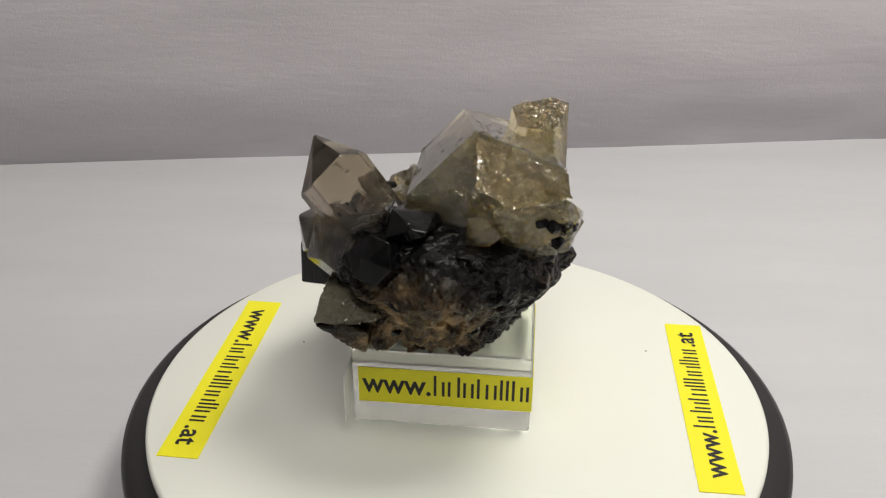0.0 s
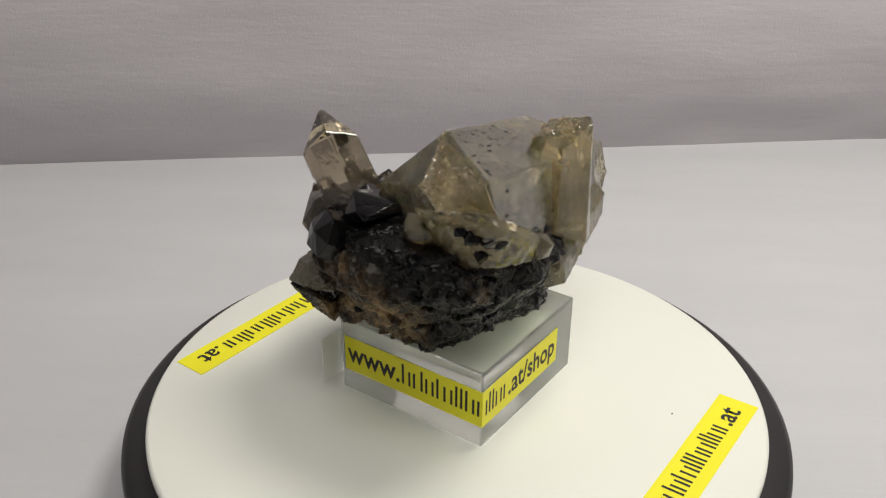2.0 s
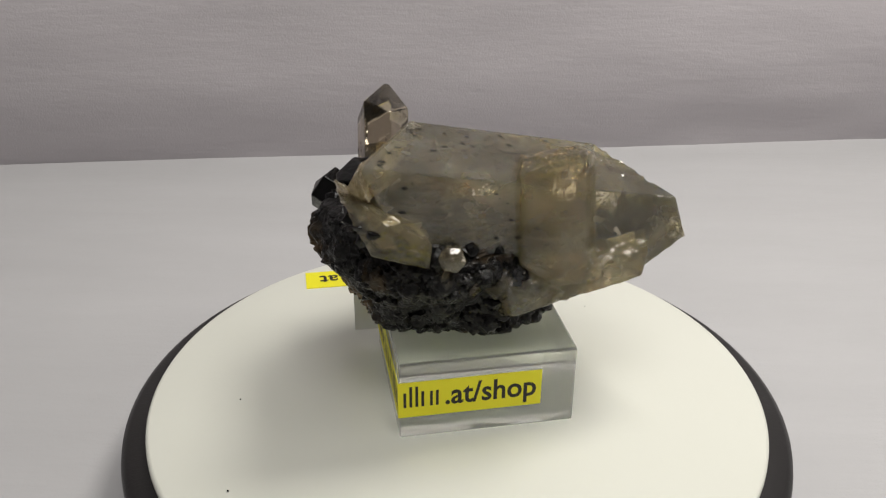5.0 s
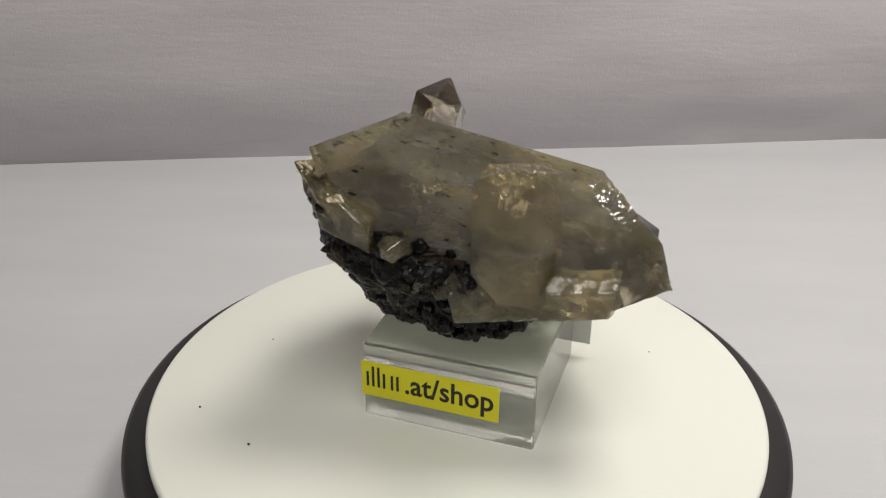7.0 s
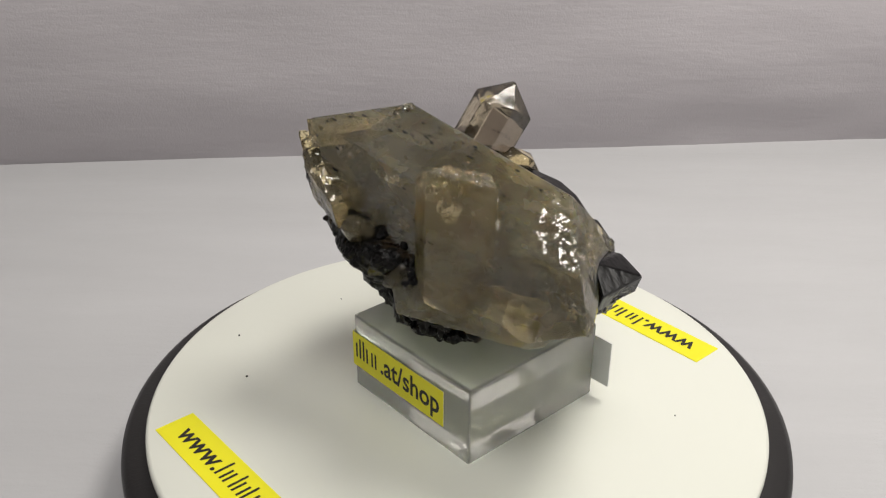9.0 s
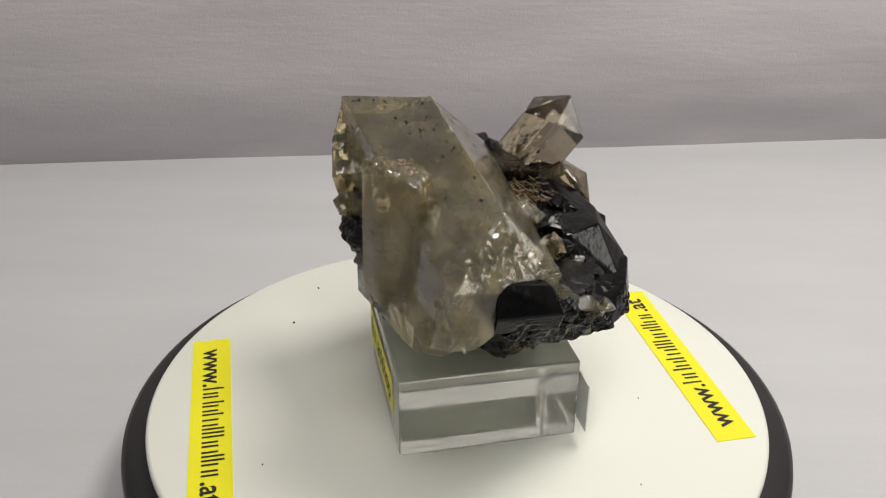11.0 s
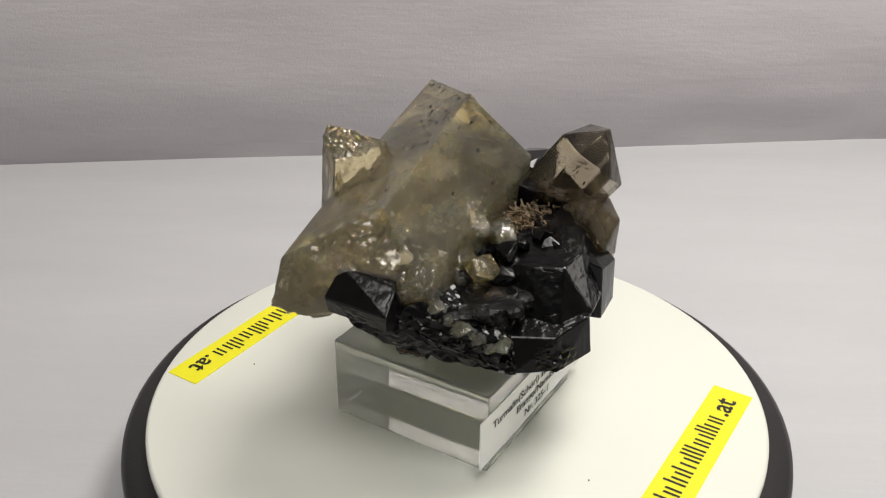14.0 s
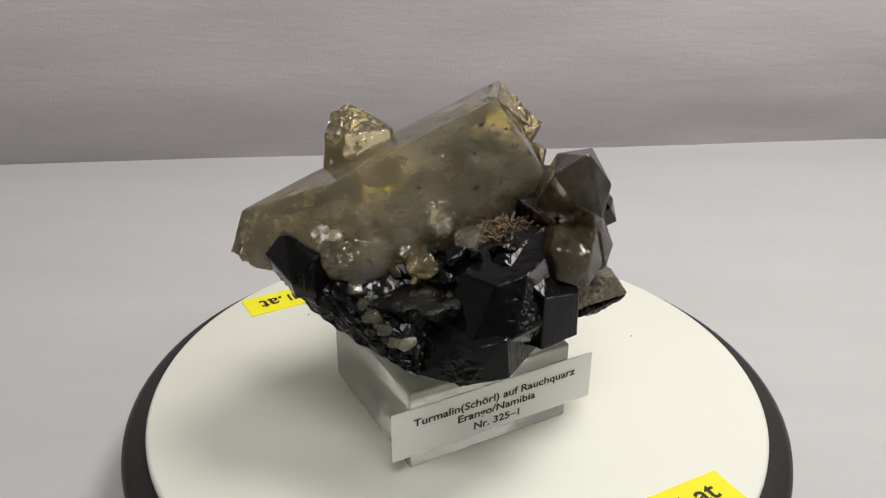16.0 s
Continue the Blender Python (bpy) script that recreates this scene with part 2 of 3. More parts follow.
def build_setting():
    cloth_sheet("floor", 2.4, 2.4, 60, 60, pose(0, -1.7, FLOOR_Z), 0.0, CLOTH_FLOOR, "white cloth spread smoothly over the table")
    turn = math.degrees(math.atan2(0.060, 0.517))
    m = Matrix.Translation((0.0, 0.272, FLOOR_Z - 0.002)) @ Matrix.Rotation(radians(turn), 4, "Z") @ Matrix.Rotation(radians(90), 4, "X")
    cloth_sheet("wall_backdrop", 2.4, 1.0, 260, 110, m, 0.0035, CLOTH_WALL, "pale grey backdrop cloth with soft diagonal wrinkles")
    # Unseen room shell, added to close the scene and bounce fill light.
    for name, lo, hi in (("wall_left", (-1.32, -1.8, -0.3), (-1.25, 0.75, 1.6)), ("wall_right", (1.25, -1.8, -0.3), (1.32, 0.75, 1.6)),
                         ("wall_behind", (-1.32, -1.87, -0.3), (1.32, -1.8, 1.6)), ("wall_front", (-1.32, 0.75, -0.3), (1.32, 0.82, 1.6)),
                         ("ceiling", (-1.32, -1.87, 1.6), (1.32, 0.82, 1.66))):
        tagged(part(name, box(bmesh.new(), lo, hi), ROOM), "plain matt grey surface of the unseen room", "wall", kind="structure")


# ---- turntable ----
moving = []


def build_turntable():
    table = tagged(new("turntable"), "round photo turntable with white platter and black base", "turntable")
    part("base", lathe([(0.0, -0.004), (0.088, -0.004), (0.0965, -0.0045), (0.0982, -0.0056), (0.0986, -0.0075), (0.0980, -0.016), (0.0955, FLOOR_Z + 0.003), (0.094, FLOOR_Z), (0.0, FLOOR_Z)]),
         BLACK, table, "glossy black plastic base ring", True)
    plate = part("platter", lathe([(0.0, 0.0), (0.0899, 0.0), (0.0906, -0.0003), (0.0911, -0.0010), (0.0912, -0.0022), (0.0908, -0.0034), (0.088, -0.0036), (0.0, -0.0036)]),
                 PLATE, table, "smooth white plastic platter", True)
    moving.append(plate)
    return table


def text_mesh(words, height, spacing=1.0):
    """Flat lettering as a bmesh in its own plane, left end at 0; height: of a capital letter."""
    cu = bpy.data.curves.new("lettering", "FONT")
    cu.body, cu.size, cu.space_character, cu.resolution_u = words, height / 0.72, spacing, 3
    cu.offset = height * 0.025
    ob = bpy.data.objects.new("lettering", cu)
    scene.collection.objects.link(ob)
    bpy.context.view_layer.update()
    me = ob.to_mesh()
    bm = bmesh.new()
    bm.from_mesh(me)
    ob.to_mesh_clear()
    bpy.data.objects.remove(ob)
    bpy.data.curves.remove(cu)
    return bm


def bounds(bm):
    xs = [v.co.x for v in bm.verts]
    return min(xs), max(xs)


def web_line(height, ending):
    """'www.', a row of plain bars for the shop's name, then the ending."""
    out = bmesh.new()
    x = 0.0

    def add(words):
        nonlocal x
        bm = text_mesh(words, height)
        lo, hi = bounds(bm)
        for v in bm.verts:
            v.co.x += x - lo
        x += hi - lo + height * 0.14
        me = bpy.data.meshes.new("words")
        bm.to_mesh(me)
        bm.free()
        out.from_mesh(me)
        bpy.data.meshes.remove(me)

    add("www.")
    stem = height * 0.13
    for tall, wide in ((1, .52), (0, .30), (1, .13), (0, .50), (.9, .26), (0, .52), (1, .13), (1, .13), (1, .52), (0, .54), (1, .13), (1, .13), (0, .54), (0, .30)):
        w = max(stem, height * wide)
        rows = [(0, stem, 0, height * (0.74 + 0.26 * tall))]
        if wide > 0.4:
            rows.append((w - stem, w, 0, height * 0.72))
        for u0, u1, h0, h1 in rows:
            out.faces.new([out.verts.new((x + u, h, 0)) for u, h in ((u0, h0), (u1, h0), (u1, h1), (u0, h1))])
        x += w + height * 0.15
    add(ending)
    return out


def fit_width(bm, width):
    lo, hi = bounds(bm)
    bmesh.ops.translate(bm, vec=(-lo, 0, 0), verts=bm.verts)
    bmesh.ops.scale(bm, vec=(width / (hi - lo), 1, 1), verts=bm.verts)
    return bm


def build_platter_labels():
    """Two tapes on the platter, lettering read from outside."""
    for a, b, c in (((-0.0734, 0.0476), (-0.0814, -0.0351), 1), ((0.0752, -0.0462), (0.0819, 0.0358), 1)):
        a, b = Vector(a), Vector(b)
        along = (b - a).normalized()
        inward = Vector((-along.y, along.x))
        if inward.dot(-(a + b)) < 0:
            inward = -inward
        length = (b - a).length
        m = Matrix(((along.x, inward.x, 0, a.x), (along.y, inward.y, 0, a.y), (0, 0, 1, 0), (0, 0, 0, 1)))
        tape = part("adhesive_label", box(bmesh.new(), (0, 0, 0.0), (length, 0.0117, 0.00025)), YELLOW)
        tape.data.transform(m)
        tagged(tape, "yellow adhesive tape label with black lettering on platter", "label", "tapes on the platter")
        bm = fit_width(web_line(0.0062, ".at"), length - 0.0105)
        bmesh.ops.translate(bm, vec=(0.0055, 0.0034, 0.00032), verts=bm.verts)
        bmesh.ops.transform(bm, matrix=m, verts=bm.verts)
        part("lettering", bm, INK, tape)
        moving.append(tape)


# ---- acrylic block with its tape and card ----
BLOCK = Matrix.Translation((-0.00215, 0.00478, 0.0)) @ Matrix.Rotation(-0.0854, 4, "Z")
BLOCK_H = 0.0247


def build_block():
    bm = bevelled(box(bmesh.new(), (-0.025, -0.025, 0.0002), (0.025, 0.025, BLOCK_H)), 0.0006)
    bmesh.ops.transform(bm, matrix=BLOCK, verts=bm.verts)
    block = part("display_block", bm, ACRYLIC)
    block.visible_shadow = False
    tagged(block, "clear acrylic square display block on the platter", "display stand")
    moving.append(block)

    # tape wrapped round the corner between two faces
    start, end, low, high = -0.0232, 0.046, 0.0075, 0.0190

    def wrap(bm, lift):
        bmesh.ops.bisect_plane(bm, geom=bm.verts[:] + bm.edges[:] + bm.faces[:], plane_co=(0.025, 0, 0), plane_no=(1, 0, 0))
        for v in bm.verts:
            u, h, d = v.co.x, v.co.y, v.co.z + lift
            v.co = Vector((u if u <= 0.025 else 0.025 + d, -0.025 - d if u <= 0.0250001 else -0.025 + (u - 0.025), h))
            if abs(u - 0.025) < 1e-5:
                v.co = Vector((0.025 + d, -0.025 - d, h))
        bmesh.ops.transform(bm, matrix=BLOCK, verts=bm.verts)
        return bm

    tape = part("wrapped_label", wrap(box(bmesh.new(), (start, low, 0), (end + 0.019, high, 0.00015)), 0.00025), YELLOW)
    tagged(tape, "yellow tape label wrapped round the acrylic block's corner", "label")
    bm = fit_width(web_line(0.0068, ".at/shop"), end + 0.019 - start - 0.0025)
    bmesh.ops.translate(bm, vec=(start + 0.001, low + 0.0033, 0.0), verts=bm.verts)
    part("lettering", wrap(bm, 0.00045), INK, tape)
    part("backing", wrap(box(bmesh.new(), (start, low, 0), (end + 0.019, high, 0.0001)), 0.0001), BACKING, tape, "pale adhesive backing")
    moving.append(tape)

    # paper card on the far side, a little wider than the block
    m = BLOCK @ Matrix(((0, 0, -1, -0.0256), (-1, 0, 0, 0.0305), (0, 1, 0, 0.0050), (0, 0, 0, 1)))
    card = part("name_card", box(bmesh.new(), (0, 0, 0), (0.0630, 0.0150, 0.0003)), PAPER)
    card.data.transform(m)
    tagged(card, "white paper name card stuck to the acrylic block", "card")
    for words, size, mid, base, width in (("Turmalin(Schörl) auf Rauchquarz", 0.0024, 0.0318, 0.0094, 0.0511), ("Erango/Namibia", 0.0024, 0.0319, 0.0058, 0.0246), ("Nr. 325–1", 0.0024, 0.0318, 0.0019, 0.0145)):
        bm = fit_width(text_mesh(words, size), width)
        bmesh.ops.translate(bm, vec=(mid - width / 2, base, 0.00042), verts=bm.verts)
        bmesh.ops.transform(bm, matrix=m, verts=bm.verts)
        part("lettering", bm, INK_CARD, card)
    moving.append(card)


def build_crumbs():
    """A few dark crumbs lying on the platter."""
    pick = random.Random(8)
    bm = bmesh.new()
    for x, y in ((-0.0090, -0.0640), (0.0420, -0.0490), (-0.0500, 0.0220), (0.0300, -0.0700), (-0.0330, 0.0560), (0.0610, 0.0200)):
        r = pick.uniform(0.0002, 0.0004)
        bmesh.ops.create_icosphere(bm, subdivisions=1, radius=r, matrix=Matrix.Translation((x, y, r * 0.8)))
    ob = part("dust_crumbs", bm, SPECK)
    tagged(ob, "tiny dark mineral crumbs lying on the platter", "crumbs", kind="stuff")
    moving.append(ob)


# ---- mineral specimen (millimetres, turned into metres at the end of each part) ----
def exit_distance(centre, way, ball):
    c, r = Vector(ball[0]), ball[1]
    o = [(centre[i] - c[i]) / r[i] for i in range(3)]
    w = [way[i] / r[i] for i in range(3)]
    a, b, k = sum(x * x for x in w), sum(x * y for x, y in zip(o, w)), sum(x * x for x in o) - 1
    disc = b * b - a * k
    return (-b + math.sqrt(disc)) / a if disc > 0 else 0.0


def rock_body(centre, balls, detail, rough, low=25.2, taper=0.15, caps=(56.5, 62.0)):
    bm = bmesh.new()
    bmesh.ops.create_icosphere(bm, subdivisions=detail, radius=1.0)
    centre = Vector(centre)
    for v in bm.verts:
        way = v.co.normalized()
        d = max(exit_distance(centre, way, q) for q in balls)
        at = centre + way * d
        lump = noise.fractal(at / 13.0, 0.9, 2.1, 4)
        cell, spots = noise.voronoi(at / 4.6)
        tiny, bits = noise.voronoi(at / 1.9)
        chunk = noise.noise(spots[0] * 7.3) + 0.7 * (cell[1] - cell[0])
        chip = noise.noise(bits[0] * 5.1)
        wide = noise.voronoi(at / 9.5)[0]
        d += rough * (1.8 * lump + 2.2 * (wide[1] - wide[0]) - 0.9 + 1.7 * chunk - 1.0 + 0.55 * chip + 0.18 * noise.noise(at / 0.7))
        q = centre + way * max(d, 1.0)
        f = min(1.0, max(0.0, (50 - q.z) / 25))
        k = 1 - taper * 4 * f * (1 - f)
        q.x, q.y = centre.x + (q.x - centre.x) * k, centre.y + (q.y - centre.y) * k
        q.z = max(q.z, low + 0.35 * noise.noise(at / 3.0))
        top = caps[0] if q.y > -8 else caps[1]
        if q.x < -12 and q.y > -9:
            top -= 6.0
        if q.z > top:
            q.z = top + 0.3 * (q.z - top)
        v.co = q
    return to_metres(bm)


def crystal(name, points, mat, parent, label="", edge=0.3, grain=2.0, rough=0.12, chips=None, seed=0.0):
    bm = uneven(finer(hull(points, edge), grain), rough, 4.0, seed, chips)
    return part(name, to_metres(bm), mat, parent, label)


def shard(centre, r, seed):
    pick = random.Random(int(seed * 97))
    out = []
    for _ in range(20):
        w = Vector((pick.gauss(0, 1), pick.gauss(0, 1), pick.gauss(0, 1))).normalized()
        out.append(Vector(centre) + Vector((w.x, w.y, w.z * 0.85)) * r * pick.uniform(0.74, 1.14))
    return out


ROCK = [((-3, -7, 50), (34, 34, 27)), ((-4, -18, 56), (29, 18, 11)), ((9, 6, 43), (22, 27, 17)), ((-8, 24, 44), (26, 20, 13)), ((-24, 2, 44), (13, 18, 11)), ((-6, 30, 43), (20, 17, 13)), ((-22, -24, 38), (9, 9, 9))]
PRISM_LOW = [(8, 15.1, -1.8, 18, 13.5, -1.6), (-43, 11.5, -2.5, -41, 11.2, -2.0), (-99, 12.6, -0.7, -92, 12.6, 1.2), (-149, 16.1, 3.4, -147, 15.2, 3.3), (150, 13.6, 4.2, 157, 11.6, 6.0), (68, 16.1, 1.6, 66, 15.1, 4.5)]
PRISM_LEAN = [(-58, 13.1, 0.4, -61, 12.3, -5.5), (-115, 11.7, 0.5, -115, 11.8, -7.5), (-168, 10.2, 2.9, -168, 9.2, -2.1), (136, 11.2, 4.4, 141, 9.1, 4.8), (70, 11.5, 4.5, 66, 9.7, 3.9), (5, 11.0, 2.0, 5, 10.0, 1.0)]
MAIN_A, MAIN_B = (8.0, -24.0, 72.0), (8.0, 41.0, 58.0)


def build_specimen():
    stone = tagged(new("mineral_specimen"), "smoky quartz and black tourmaline cluster resting on acrylic block", "mineral")
    moving.append(stone)

    part("matrix", rock_body((-4, -2, 50), ROCK, 7, 1.08),
         MATRIX, stone, "dark lumpy tourmaline matrix with brown stains")

    # large smoky crystal and its tapering end
    body = ridged(MAIN_A, MAIN_B, [(31.1, 19.9, -9.4, 37.3, 16.3, -6.2), (103.4, 17.2, 6.6, 113.6, 17.5, -6.5), (180.0, 21.5, 5.9, 174.0, 20.0, 1.9),
                                   (-155.0, 24.0, 12.0, -165.0, 22.0, -1.0), (-72.9, 13.6, -3.3, -73.0, 11.0, 2.0), (-22.9, 19.5, 2.7, -36.5, 18.7, 5.5)])
    body += [Vector(q) for q in ((19.2, 55.0, 64.8), (20.5, 58.8, 53.3), (14.0, 55.5, 50.5))]
    main = crystal("quartz_crystal", body, SMOKY, stone, "large translucent smoky quartz crystal with dark specks", 0.25, 1.5, 0.015,
            [((6, -30, 75), 12, 1.2), ((18, 58, 52), 9, 0.9), ((-8, 42, 60), 8, 1.2), ((7, 46, 69), 12, 0.9), ((19.5, 51, 60), 6, 0.6)], 1.0)


    side = ridged((21, 20, 51), (22, 19, 81), [(154.4, 12.0, 3.0, 158.9, 10.8, -1.9), (105.5, 10.5, -1.6, 102.8, 8.4, 3.6), (52.8, 9.8, -3.7, 45.4, 7.3, 2.5),
                                               (3.8, 11.9, -3.4, -10.7, 11.2, -1.2), (-63.2, 13.4, 1.6, -54.9, 8.6, -0.7), (-130.1, 15.4, 4.1, -142.9, 10.1, -1.4)])
    crystal("quartz_crystal", side, HONEY, stone, "honey coloured smoky quartz prism with broken crusted top", 0.3, 1.2, 0.12, [((23, 19, 84), 10, 1.4)], 2.0)

    flake = ridged((22, -17, 63), (20, -32, 68), [(22.1, 7.6, 0.9, 22.4, 12.4, 6.4), (112.3, 6.3, 4.8, 121.7, 10.7, 7.5), (159.9, 10.4, -1.3, 151.0, 9.9, -1.8),
                                                  (-152.2, 8.8, -3.5, -144.4, 8.2, -4.6), (-57.8, 7.7, -2.6, -73.2, 8.7, -6.7), (-20.4, 12.3, 3.4, -19.4, 10.8, -1.9)])
    crystal("quartz_crystal", flake, AMBER, stone, "honey coloured broken quartz wedge", 0.3, 1.2, 0.25, [((20, -33, 70), 12, 1.2)], 3.0)

    tip = hexagonal((-19.2, -17.0, 57), (-38.5, -12.9, 83.3), 7.7, 9, 12, 1.38, (1.2, 2.0))
    point = crystal("quartz_crystal", tip, CLEAR, stone, "clear smoky quartz point", 0.25, 1.3, 0.06, None, 4.0)
    build_specks(stone, body, main, point, tip)
    crystal("quartz_crystal", hexagonal((-20, -11, 49), (-42.5, -9.5, 61.0), 8.2, 5.0, 25, 1.1), AMBER, stone, "short pale smoky quartz point", 0.25, 1.3, 0.06, None, 5.0)
    crystal("quartz_crystal", hexagonal((-20, -19, 48), (-37, -17.5, 62.5), 8.0, 5.0, 20, 1.1), CLEAR, stone, "short clear smoky quartz point", 0.25, 1.3, 0.06, None, 22.0)
    crystal("quartz_crystal", hexagonal((24, -9, 58), (33, -11, 61), 3.6, 2.6, 10), AMBER, stone, "small clear quartz point", 0.2, 1.0, 0.1, None, 6.0)
    skirt = ridged((24, 4, 45), (19, 45, 49), [(30, 7, 0, 30, 7, 0), (90, 8, 0, 85, 8, 2), (150, 8, 1, 150, 8, 0), (-150, 8, -2, -150, 7, 1), (-90, 7, 0, -95, 6, 0), (-30, 7.5, 1, -30, 7, -2)])
    crystal("quartz_crystal", skirt, SMOKY, stone, "golden brown smoky quartz foot", 0.3, 1.2, 0.3, [((25, 22, 42), 10, 1.0)], 23.0)
    # black tourmaline crystals
    low_prism = ridged((-33, 18, 35), (-32, 17, 43.5), PRISM_LOW)
    crystal("tourmaline_crystal", low_prism, SCHORL, stone, "large glossy black tourmaline prism", 0.25, 1.5, 0.05, [((-40, 26, 36), 7, 1.0)], 8.0)
    mass = [Vector(q) for q in ((-16.0, 12.0, 57.5), (-23.4, 5.0, 59.5), (-28.8, -7.2, 62.3), (-35.0, -4.0, 60.3), (-38.0, 6.0, 57.6), (-36.0, 13.5, 56.0), (-26.0, 17.0, 55.8), (-18.0, 15.5, 56.6),
                                (-43.0, -5.0, 47.0), (-44.5, 14.0, 46.0), (-39.0, 23.0, 43.0), (-27.0, 26.0, 41.0), (-16.0, 18.5, 44.0), (-40.0, -5.0, 38.0), (-40.0, 20.0, 38.0), (-20.0, 20.0, 38.0), (-20.0, -5.0, 40.0))]
    crystal("tourmaline_crystal", mass, SCHORL, stone, "large striated black tourmaline crystal with steep sides", 0.3, 1.3, 0.06, [((-43, 6, 47), 5, 0.5)], 13.0)
    crystal("tourmaline_crystal", hexagonal((-20, 12, 44), (-17.2, 11.5, 58.2), 4.2, 1.0, 25, 1.0), SCHORL, stone, "striated black tourmaline column", 0.2, 1.0, 0.08, None, 14.0)
    leaning = ridged((-33, -2, 38), (-32, -2, 58), PRISM_LEAN)
    crystal("tourmaline_crystal", leaning, SCHORL, stone, "striated black tourmaline prism with sloping top", 0.25, 1.3, 0.04, None, 9.0)
    third = [Vector(q) for q in ((6.6, 49.1, 63.2), (-5.5, 44.2, 60.4), (-8.3, 54.2, 55.6), (-7.5, 53.0, 51.0), (-7.5, 48.0, 60.0), (8.5, 54.0, 56.5), (8.7, 52.6, 52.0), (-5.0, 50.5, 50.5), (8.0, 44.0, 49.0), (-7.0, 42.0, 47.0))]
    crystal("tourmaline_crystal", third, SCHORL, stone, "stubby black tourmaline crystal", 0.3, 1.5, 0.05, [((0, 53, 50), 5, 0.7)], 10.0)
    crystal("tourmaline_crystal", hexagonal((-15, -25, 55), (-22, -36, 62), 6.5, 2.0, 5), SCHORL, stone, "small black tourmaline crystal", 0.2, 1.0, 0.05, None, 15.0)
    foot = [Vector(q) for q in ((-36.5, -30.8, 39.8), (-29.0, -31.5, 40.5), (-22.0, -34.0, 39.5), (-29.7, -31.0, 36.3), (-24.2, -26.8, 28.5), (-25.0, -18.0, 31.0), (-36.0, -14.0, 38.0), (-35.0, -22.0, 36.0))]
    crystal("tourmaline_crystal", foot, MATRIX, stone, "broken black tourmaline foot with brown stains", 0.3, 0.9, 0.5, [((-28, -30, 34), 8, 0.9), ((-35, -20, 37), 8, 1.0)], 16.0)
    crystal("tourmaline_crystal", shard((-11.3, -24.5, 65.5), 8.0, 21), SCHORL, stone, "rounded shiny black tourmaline knob", 0.3, 1.0, 0.05, None, 11.0)
    crystal("tourmaline_crystal", shard((-15.5, -21.5, 66), 5.2, 31), SCHORL, stone, "small black tourmaline crystal", 0.2, 1.0, 0.05, None, 19.0)

    heap = [Vector(q) for q in ((-4.0, 49.0, 51.5), (5.0, 49.5, 49.0), (-2.0, 48.5, 44.5), (-12.0, 44.0, 40.5), (-22.0, 39.5, 38.5), (-33.0, 34.0, 35.5), (-30.0, 34.5, 44.0), (-20.0, 38.0, 49.5), (-10.0, 41.5, 54.0), (-15.0, 25.0, 54.0), (-26.0, 20.0, 46.0), (-20.0, 25.0, 36.0), (0.0, 35.0, 45.0))]
    crystal("tourmaline_crystal", heap, SCHORL, stone, "lumpy broken black tourmaline mass", 0.8, 1.6, 0.7, [((-22, 38, 43), 13, 1.1), ((-10, 43, 47), 12, 1.1), ((0, 48, 47), 8, 0.7), ((-28, 35, 39), 9, 1.0)], 26.0)
    block = [Vector(q) for q in ((-37.0, -30.7, 40.5), (-35.2, -27.0, 46.2), (-27.0, -30.0, 46.5), (-20.0, -33.0, 43.0), (-29.0, -31.0, 40.0), (-34.0, -12.0, 39.0), (-33.0, -14.0, 49.0), (-21.0, -15.0, 50.0), (-18.0, -22.0, 38.0))]
    crystal("feldspar_block", block, GREEN, stone, "dark grey-green blocky crystal end", 0.3, 0.9, 0.35, [((-24, -31, 44), 7, 0.9), ((-34, -18, 45), 8, 1.2)], 12.0)
    for x, y, z, r, mat, label in ((-20.2, 39.4, 47.8, 2.9, HONEY, ""), (-28.8, 34.6, 42.5, 3.1, HONEY, ""), (-13.8, 40.0, 52.6, 2.5, HONEY, ""), (-24.2, 37.8, 45.2, 2.3, HONEY, ""), (-22.5, 38.8, 46.4, 1.7, HONEY, ""), (-26.6, 36.6, 43.0, 1.9, HONEY, ""), (-17.2, 40.0, 49.8, 1.8, HONEY, ""),
                                   (-17.5, 23.5, 56.0, 4.8, AMBER, "clear honey quartz lump"), (-11.0, 14.5, 61.5, 5.4, ICE, "fractured glittering quartz lump"), (-17.0, 7.0, 58.5, 6.5, SMOKY, ""), (-10.0, 21.0, 56.0, 7.5, SMOKY, ""), (-8.0, 32.0, 54.0, 7.0, SMOKY, ""), (-13.0, 27.0, 53.5, 4.5, HONEY, ""),
                                   (6.0, -29.0, 66.0, 5.5, AMBER, ""), (24.5, -3.0, 51.5, 6.5, AMBER, ""), (24.0, 3.5, 48.5, 6.5, HONEY, ""), (23.5, 11.0, 48.5, 7.5, SMOKY, ""), (22.0, 21.0, 49.0, 8.5, SMOKY, ""), (18.0, 30.0, 49.0, 7.0, HONEY, "")):
        crystal("quartz_grain", shard((x, y, z), r, x * 3 + y), mat, stone, label, 0.2, 0.9, 0.2, None, x)
    # black chips standing out of the matrix
    pick = random.Random(5)
    for _ in range(165):
        t, h = pick.uniform(0, 2 * math.pi), pick.uniform(-0.75, 0.35)
        way = Vector((math.cos(t) * math.sqrt(1 - h * h), math.sin(t) * math.sqrt(1 - h * h), h))
        far = max(exit_distance((-4, -2, 50), way, q) for q in ROCK) * 0.86
        at = Vector((-4, -2, 50)) + way * far
        if at.z > 62 or at.z < 31:
            continue
        f = min(1.0, max(0.0, (50 - at.z) / 25))
